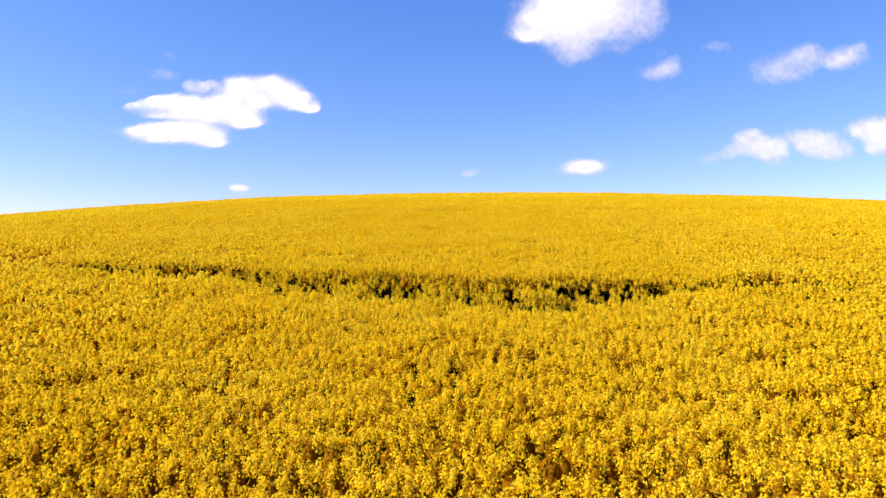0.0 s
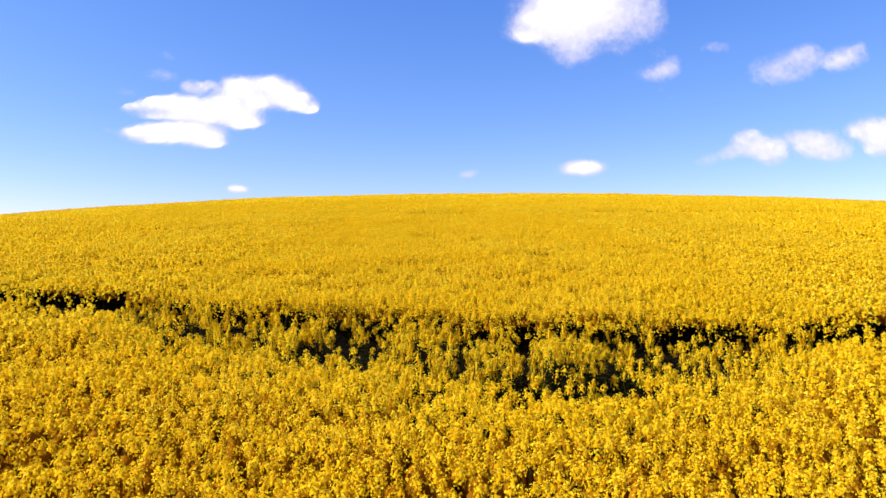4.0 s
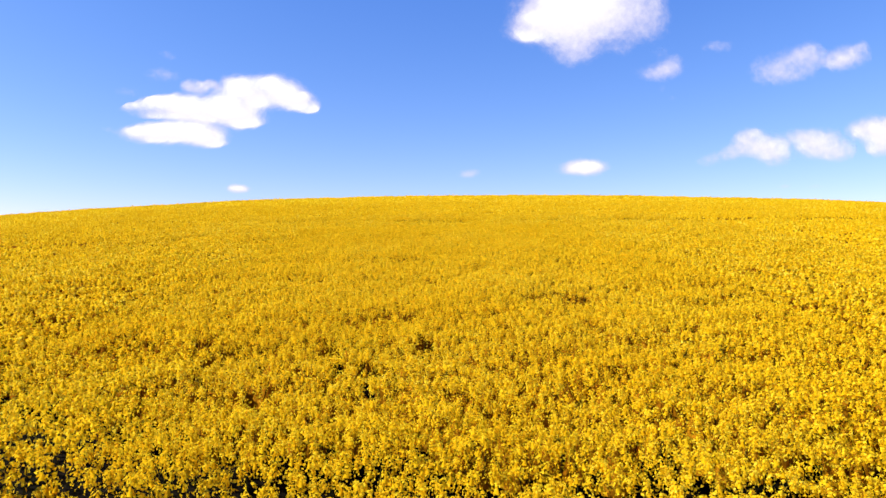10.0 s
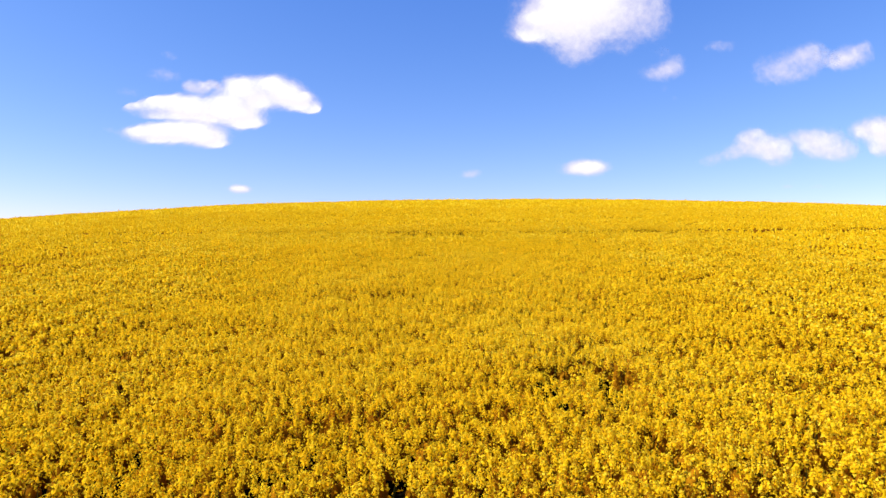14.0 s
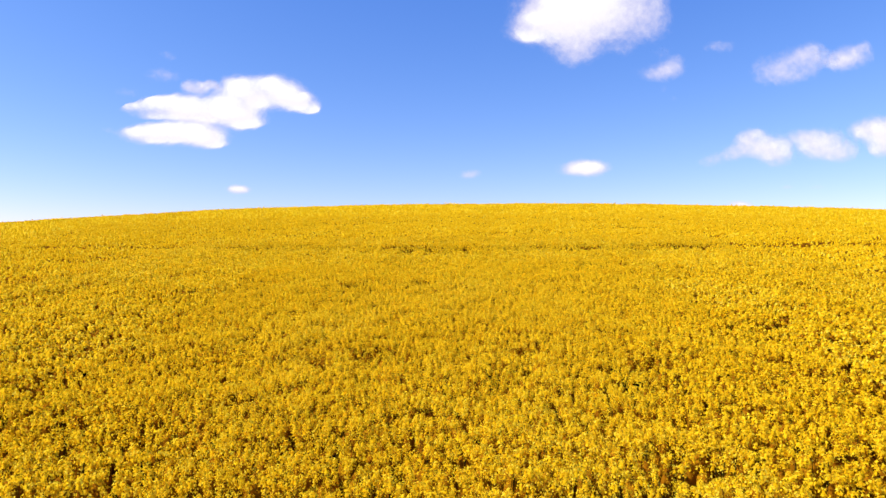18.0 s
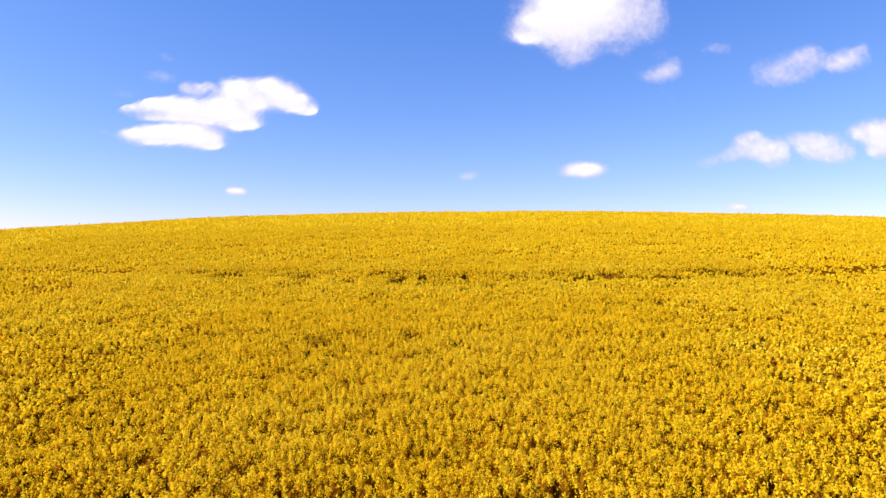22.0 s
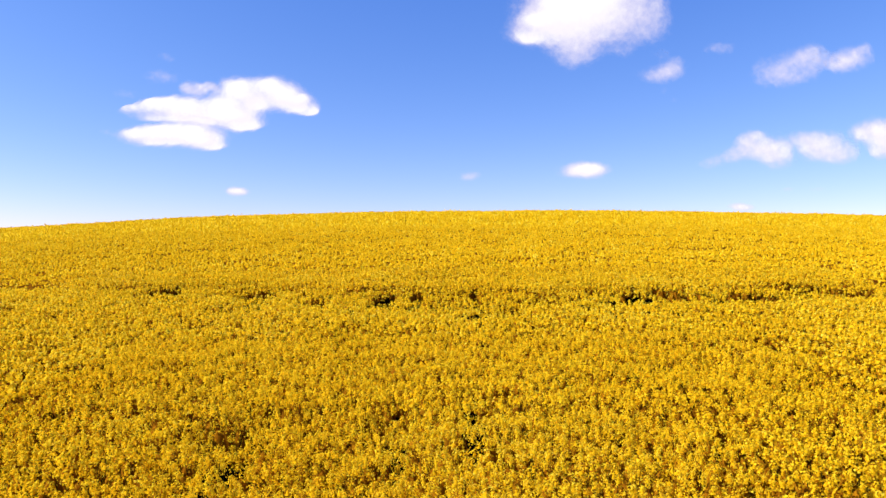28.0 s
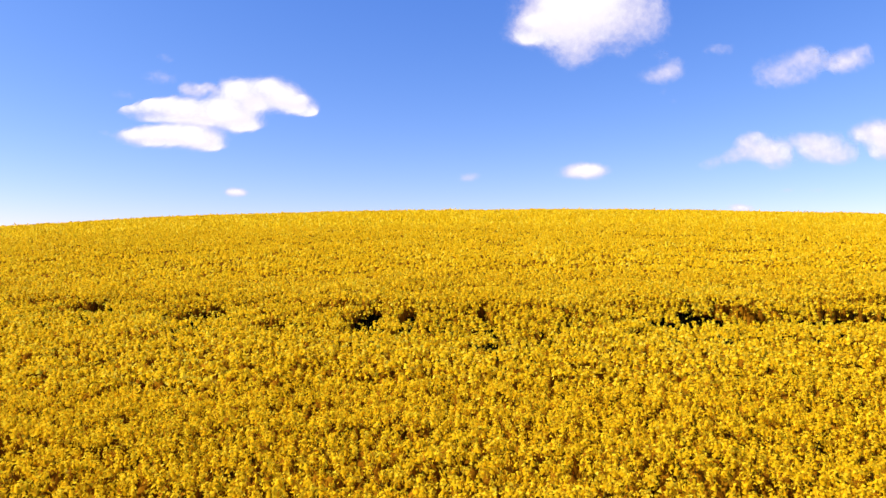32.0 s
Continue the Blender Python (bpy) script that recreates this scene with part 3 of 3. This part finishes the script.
# ---------- single plants in the open wheelings ----------
def part(name, bm, mat, parent, label=""):
    me = bpy.data.meshes.new(name)
    bm.to_mesh(me)
    bm.free()
    me.materials.append(mat)
    ob = new(name, me)
    ob.parent = parent
    if label:
        tagged(ob, label)
    return ob


def tube(bm, pts, radii, sides=5):
    """A tapered tube along points."""
    rings = []
    for i, (p, r) in enumerate(zip(pts, radii)):
        d = (Vector(pts[min(i + 1, len(pts) - 1)]) - Vector(pts[max(i - 1, 0)])).normalized()
        u = d.cross(Vector((0.3, 1, 0.1))).normalized()
        v = d.cross(u)
        rings.append([bm.verts.new(Vector(p) + (u * math.cos(a) + v * math.sin(a)) * r) for a in (2 * math.pi * k / sides for k in range(sides))])
    for a, b in zip(rings, rings[1:]):
        for k in range(sides):
            bm.faces.new((a[k], a[(k + 1) % sides], b[(k + 1) % sides], b[k]))
    bm.faces.new(rings[-1])


def head_mesh(seed):
    """One raceme in flower, its tip at the origin: four-petalled flowers round a stalk and a knot of buds on top."""
    rng = random.Random(seed)
    bm = bmesh.new()
    length = rng.uniform(0.08, 0.19)
    tube(bm, [(0, 0, -length - 0.05), (0, 0, -length * 0.5), (0, 0, 0)], [0.0028, 0.0024, 0.0015], 3)
    stalk_faces = len(bm.faces)
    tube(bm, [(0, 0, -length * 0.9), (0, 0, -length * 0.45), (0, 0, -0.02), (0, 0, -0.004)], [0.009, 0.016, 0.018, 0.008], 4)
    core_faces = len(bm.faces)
    count = 22
    for i in range(count):
        f = (i + 0.5) / count
        a = i * 2.39996 + rng.uniform(-0.3, 0.3)
        tilt = min(f / 0.45, 1.0) * radians(88)
        col = max(f - 0.45, 0) / 0.55
        r = 0.034 * rng.uniform(0.6, 1.3)
        c = Vector((math.cos(a) * r * math.sin(tilt), math.sin(a) * r * math.sin(tilt), 0.004 - 0.036 * (1 - math.cos(tilt)) - (length - 0.036) * col + rng.gauss(0, 0.007)))
        nrm = (Vector((math.cos(a), math.sin(a), 0)) * math.sin(tilt) + Vector((0, 0, math.cos(tilt))) + Vector([rng.gauss(0, 0.4) for _ in range(3)])).normalized()
        u = nrm.cross(Vector((rng.gauss(0, 1), rng.gauss(0, 1), rng.gauss(0, 1)))).normalized()
        v = nrm.cross(u)
        s = rng.uniform(0.0095, 0.0145)
        for k in range(4):
            d = u * math.cos(k * math.pi / 2) + v * math.sin(k * math.pi / 2)
            e = nrm.cross(d)
            q = [c, c + d * s * 0.75 + e * s * 0.48 + nrm * s * 0.25, c + d * s * 1.15 + nrm * s * 0.2, c + d * s * 0.75 - e * s * 0.48 + nrm * s * 0.25]
            bm.faces.new([bm.verts.new(p) for p in q])
    bm.faces.ensure_lookup_table()
    for i, f in enumerate(bm.faces):
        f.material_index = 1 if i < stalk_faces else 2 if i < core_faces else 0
    me = bpy.data.meshes.new("flower_head")
    bm.to_mesh(me)
    bm.free()
    for m in (M_PETAL, M_STEM_SHADED, M_PETAL_SHADED):
        me.materials.append(m)
    return me


def bud_mesh():
    """The knot of green buds on the tip of a raceme."""
    bm = bmesh.new()
    for i in range(6):
        a = i * 2.4
        c = Vector((math.cos(a) * 0.008, math.sin(a) * 0.008, 0.008 + 0.004 * (i % 3)))
        bud = [bm.verts.new(c + Vector(d)) for d in ((0.0045, 0, 0), (0, 0.0045, 0), (-0.0045, 0, 0), (0, -0.0045, 0), (0, 0, 0.007), (0, 0, -0.007))]
        for k in range(4):
            bm.faces.new((bud[k], bud[(k + 1) % 4], bud[4]))
            bm.faces.new((bud[(k + 1) % 4], bud[k], bud[5]))
    me = bpy.data.meshes.new("bud_tip")
    bm.to_mesh(me)
    bm.free()
    me.materials.append(M_BUD)
    return me


def leaf_mesh(seed):
    """A long wavy leaf, its foot at the origin, growing along +x."""
    rng = random.Random(seed)
    bm = bmesh.new()
    n = 6
    ln = rng.uniform(0.16, 0.26)
    rows = []
    for i in range(n + 1):
        f = i / n
        w = ln * 0.17 * math.sin(math.pi * min(1, 0.1 + f * 0.9)) ** 0.8 * (1 + 0.2 * rng.uniform(-1, 1))
        z = 0.35 * ln * f - 0.55 * ln * f * f
        rows.append([bm.verts.new((f * ln, -w, z + 0.012 * rng.uniform(-1, 1))), bm.verts.new((f * ln, 0, z - w * 0.3)), bm.verts.new((f * ln, w, z + 0.012 * rng.uniform(-1, 1)))])
    for a, b in zip(rows, rows[1:]):
        bm.faces.new((a[0], a[1], b[1], b[0]))
        bm.faces.new((a[1], a[2], b[2], b[1]))
    me = bpy.data.meshes.new("leaf")
    bm.to_mesh(me)
    bm.free()
    me.materials.append(M_LEAF_SHADED)
    return me


HEADS = [head_mesh(s) for s in range(5)]
BUDS = bud_mesh()
LEAVES = [leaf_mesh(s) for s in range(20, 24)]


def rape_plant(seed):
    """One plant: a stem, side branches, a raceme on each tip, leaves below."""
    rng = random.Random(seed)
    base = new("rapeseed_plant")
    height = rng.uniform(0.78, 1.12)
    bx, by = rng.uniform(-0.05, 0.05), rng.uniform(-0.05, 0.05)

    def at(f):
        return Vector((bx * f * f, by * f * f, height * f))
    bm = bmesh.new()
    tube(bm, [at(f) for f in (0, 0.3, 0.6, 0.85, 0.97)], [0.008, 0.007, 0.0055, 0.004, 0.003])
    part("stem", bm, M_STEM_SHADED, base)
    tips = [(at(1.0), Vector((bx, by, 1)).normalized())]
    for i in range(rng.choice((3, 4, 5, 6))):
        a = i * 2.4 + rng.uniform(-0.4, 0.4)
        f = rng.uniform(0.45, 0.78)
        out = rng.uniform(0.07, 0.18)
        top = height * rng.uniform(0.74, 0.98)
        p0 = at(f)
        p2 = Vector((p0.x + math.cos(a) * out, p0.y + math.sin(a) * out, top))
        p1 = p0.lerp(p2, 0.5) + Vector((math.cos(a), math.sin(a), -0.3)) * out * 0.25
        bm = bmesh.new()
        tube(bm, [p0, p1, p2 - Vector((0, 0, 0.05))], [0.004, 0.0035, 0.0025], 4)
        part("branch", bm, M_STEM_SHADED, base)
        tips.append((p2, Vector((math.cos(a) * 0.3, math.sin(a) * 0.3, 1)).normalized()))
    for p, d in tips:
        ob = new("flower_head", rng.choice(HEADS))
        ob.parent = base
        ob.matrix_basis = Matrix.Translation(p) @ d.to_track_quat("Z", "Y").to_matrix().to_4x4() @ Matrix.Rotation(rng.uniform(0, 6.28), 4, "Z") @ Matrix.Scale(rng.uniform(1.0, 1.4), 4)
        tip = new("bud_tip", BUDS)
        tip.parent = ob
        tagged(tip, "yellow-green knot of unopened buds")
    for i in range(rng.choice((4, 5))):
        f = rng.uniform(0.15, 0.7)
        ob = new("leaf", rng.choice(LEAVES))
        ob.parent = base
        ob.matrix_basis = Matrix.Translation(at(f)) @ Euler((rng.uniform(-0.3, 0.3), rng.uniform(-0.7, 0.1), i * 2.4 + rng.uniform(-0.5, 0.5))).to_matrix().to_4x4() @ Matrix.Scale(rng.uniform(0.8, 1.2), 4)
    tagged(base, "flowering oilseed rape plant with golden yellow heads on green stems", "plant", group="rape plants in the open wheelings")
    return base


def plant_wheeling():
    """About three hundred plants that stand singly in the wheeling under the flight line."""
    kinds = [rape_plant(s) for s in range(100, 108)]
    rng = random.Random(9)
    spots = []
    tries = 0
    while len(spots) < 300 and tries < 60000:
        tries += 1
        x = rng.uniform(-6.0, 6.4)
        near, far = (float(v) for v in wheel_a(x))
        y = rng.uniform(near - 0.4, far + 0.4)
        edge = min(abs(y - near), abs(y - far))
        want = 0.6 + 0.7 * float(n_gap(x * 0.9 + y * 0.4 + 3, y * 0.9 - x * 0.4)) + (0.25 if edge < 0.3 else 0)
        if in_open_spot(x, y, 1.15) or rng.random() > want or any((x - a) ** 2 + (y - b) ** 2 < 0.17 ** 2 for a, b in spots):
            continue
        spots.append((x, y))
    for i, (x, y) in enumerate(spots):
        z = float(hill(x, y)) - 0.02
        m = pose(x, y, z, rng.uniform(-6, 6), rng.uniform(-6, 6), rng.uniform(0, 360))
        if i < len(kinds):
            kinds[i].matrix_basis = m
        else:
            copy_thing(kinds[i % len(kinds)], m)


plant_wheeling()

# ---------- clouds ----------
FAR = 2600.0
FOCAL = 784 / math.tan(radians(34))


def cloud(puffs, label, seed, depth=0.3, ragged=0.45):
    """A cloud body out of overlapping puffs, each (across, up, half width, half height, thickness), the first four in thousandths of the distance."""
    p = np.array(puffs, float) * (FAR / 1000, FAR / 1000, FAR / 1000, FAR / 1000, 1)
    x0, x1 = (p[:, 0] - 1.9 * p[:, 2]).min(), (p[:, 0] + 1.9 * p[:, 2]).max()
    z0, z1 = (p[:, 1] - 1.9 * p[:, 3]).min(), (p[:, 1] + 1.9 * p[:, 3]).max()
    nx = int(np.clip((x1 - x0) / 6.0, 36, 130))
    nz = max(20, int(nx * (z1 - z0) / (x1 - x0)))
    X, Z = np.meshgrid(np.linspace(x0, x1, nx), np.linspace(z0, z1, nz))
    n1, n2, n3 = grid_noise(85.0, seed), grid_noise(38.0, seed + 1), grid_noise(17.0, seed + 2)
    Xw = X + ragged * (16 * n1(X, Z) + 10 * n2(X, Z) + 5 * n3(X, Z))
    Zw = Z + ragged * (10 * n1(X + 500, Z) + 8 * n2(X + 300, Z) + 4 * n3(X + 200, Z))
    dens = np.zeros_like(X)
    for cx, cz, rx, rz, thick in p:
        r2 = ((Xw - cx) / rx) ** 2 + ((Zw - cz) / rz) ** 2
        dens = 1 - (1 - dens) * (1 - thick * np.clip(np.exp(-r2 * 1.25) * 1.14, 0, 1))
    curl = n2(X + 900, Z) * 0.5 + n3(X + 700, Z) * 0.5
    th = np.clip(dens + 0.22 * curl * 4 * dens * (1 - dens) * ragged, 0, 1)
    half = (x1 - x0) * depth * 0.5 * np.sqrt(np.clip(th - 0.02, 0, 1))
    mid = np.array([(x0 + x1) / 2, FAR, (z0 + z1) / 2])
    front = np.stack([X, FAR - half, Z], -1).reshape(-1, 3) - mid
    back = np.stack([X, FAR + half + 1.0, Z], -1).reshape(-1, 3) - mid
    idx = np.arange(nx * nz).reshape(nz, nx)
    q = np.stack([idx[:-1, :-1], idx[:-1, 1:], idx[1:, 1:], idx[1:, :-1]], -1).reshape(-1, 4)
    quads = np.concatenate([q, q[:, ::-1] + nx * nz])
    thick = th.ravel()
    keep = (thick[quads % (nx * nz)].max(1) > 0.015)
    ob = quad_object("cloud", np.concatenate([front, back]), quads[keep], M_CLOUD, smooth=True)
    at = ob.data.attributes.new("thickness", "FLOAT", "POINT")
    at.data.foreach_set("value", np.concatenate([thick, thick]).astype(np.float32))
    ob.location = mid + np.array([0, 0, 3.5])
    ob.visible_shadow = False
    tagged(ob, label, "cloud", group="fair-weather clouds")
    return ob


def sky_puffs(*puffs):
    """Puffs given right of and above straight ahead, in 1/1162 of the distance, with half width, half height and thickness."""
    k = 1000 / FOCAL
    return [(x * k, z * k, a * k, b * k, t) for x, z, a, b, t in puffs]


cloud(sky_puffs((-527, 245, 30, 9, 0.7), (-480, 252, 42, 16, 1), (-436, 246, 44, 20, 1), (-372, 246, 42, 26, 1), (-358, 232, 34, 11, 1), (-345, 276, 40, 24, 1), (-290, 280, 36, 22, 1), (-262, 268, 26, 17, 1), (-236, 257, 18, 12, 0.95)), "bright white cumulus cloud with a ragged top", 11)
cloud(sky_puffs((-452, 291, 14, 10, 0.46), (-430, 286, 20, 14, 0.51), (-408, 291, 14, 8, 0.41)), "thin ragged crown over the white cumulus cloud", 41, ragged=0.8)
cloud(sky_puffs((-469, 206, 65, 17, 1), (-425, 206, 34, 20, 1), (-408, 192, 22, 9, 0.8), (-523, 204, 32, 11, 0.9), (-585, 212, 16, 6, 0.16)), "flat-based white cumulus cloud", 13)
cloud(sky_puffs((205, 425, 66, 44, 1), (265, 445, 66, 46, 1), (155, 392, 34, 20, 0.9), (230, 380, 56, 30, 0.47), (226, 348, 34, 24, 0.32), (305, 400, 46, 28, 0.44), (352, 432, 40, 42, 0.39), (372, 396, 26, 28, 0.32), (322, 362, 28, 16, 0.27), (258, 352, 26, 16, 0.24)), "large white cumulus cloud with wispy pale base", 15)
cloud(sky_puffs((372, 313, 34, 14, 0.36), (396, 322, 24, 18, 0.34), (412, 336, 14, 9, 0.24), (412, 316, 14, 14, 0.2), (384, 350, 22, 12, 0.13), (388, 284, 10, 10, 0.16), (405, 266, 9, 6, 0.15)), "small pale wispy cloud", 17, ragged=0.5)
cloud(sky_puffs((600, 325, 38, 24, 0.35), (638, 346, 30, 18, 0.35), (655, 334, 24, 18, 0.32), (575, 304, 28, 14, 0.29), (622, 310, 34, 16, 0.29), (556, 322, 16, 20, 0.17)), "thin pale lavender cloud", 19, ragged=0.7)
cloud(sky_puffs((706, 330, 26, 14, 0.31), (700, 343, 30, 18, 0.34), (728, 351, 22, 18, 0.31), (690, 332, 22, 12, 0.29), (742, 340, 16, 20, 0.18)), "thin pale lavender cloud", 21, ragged=0.7)
cloud(sky_puffs((541, 201, 18, 14, 0.54), (556, 184, 30, 20, 0.59), (588, 174, 24, 26, 0.65), (518, 176, 20, 16, 0.38), (498, 166, 24, 12, 0.24), (468, 158, 22, 14, 0.24)), "small white cumulus cloud", 23, ragged=0.6)
cloud(sky_puffs((630, 200, 34, 13, 0.41), (665, 193, 34, 21, 0.5), (692, 171, 28, 17, 0.48), (652, 178, 28, 18, 0.41), (716, 182, 14, 20, 0.28)), "small white cumulus cloud", 25, ragged=0.6)
cloud(sky_puffs((745, 214, 28, 18, 0.7), (788, 204, 42, 28, 0.86), (776, 180, 22, 12, 0.65)), "small white cumulus cloud", 27, ragged=0.6)
cloud(sky_puffs((249, 145, 37, 13, 1)), "small oval white cloud", 29)
cloud(sky_puffs((-361, 107, 18, 8, 0.8)), "tiny white cloud low over the hill", 31, ragged=0.4)
cloud(sky_puffs((46, 136, 19, 8, 0.42)), "faint tiny wisp of cloud", 33, ragged=0.5)
cloud(sky_puffs((520, 80, 20, 8, 0.75)), "tiny white cloud low over the hill", 35, ragged=0.4)
cloud(sky_puffs((600, 112, 14, 5, 0.22), (655, 112, 18, 6, 0.2)), "faint wisp of cloud low over the hill", 43)
cloud(sky_puffs((486, 358, 32, 10, 0.26)), "faint wisp of cloud", 37)
cloud(sky_puffs((-486, 343, 18, 8, 0.26), (-495, 307, 36, 14, 0.24), (-555, 278, 22, 10, 0.2)), "faint wisp of cloud", 39)
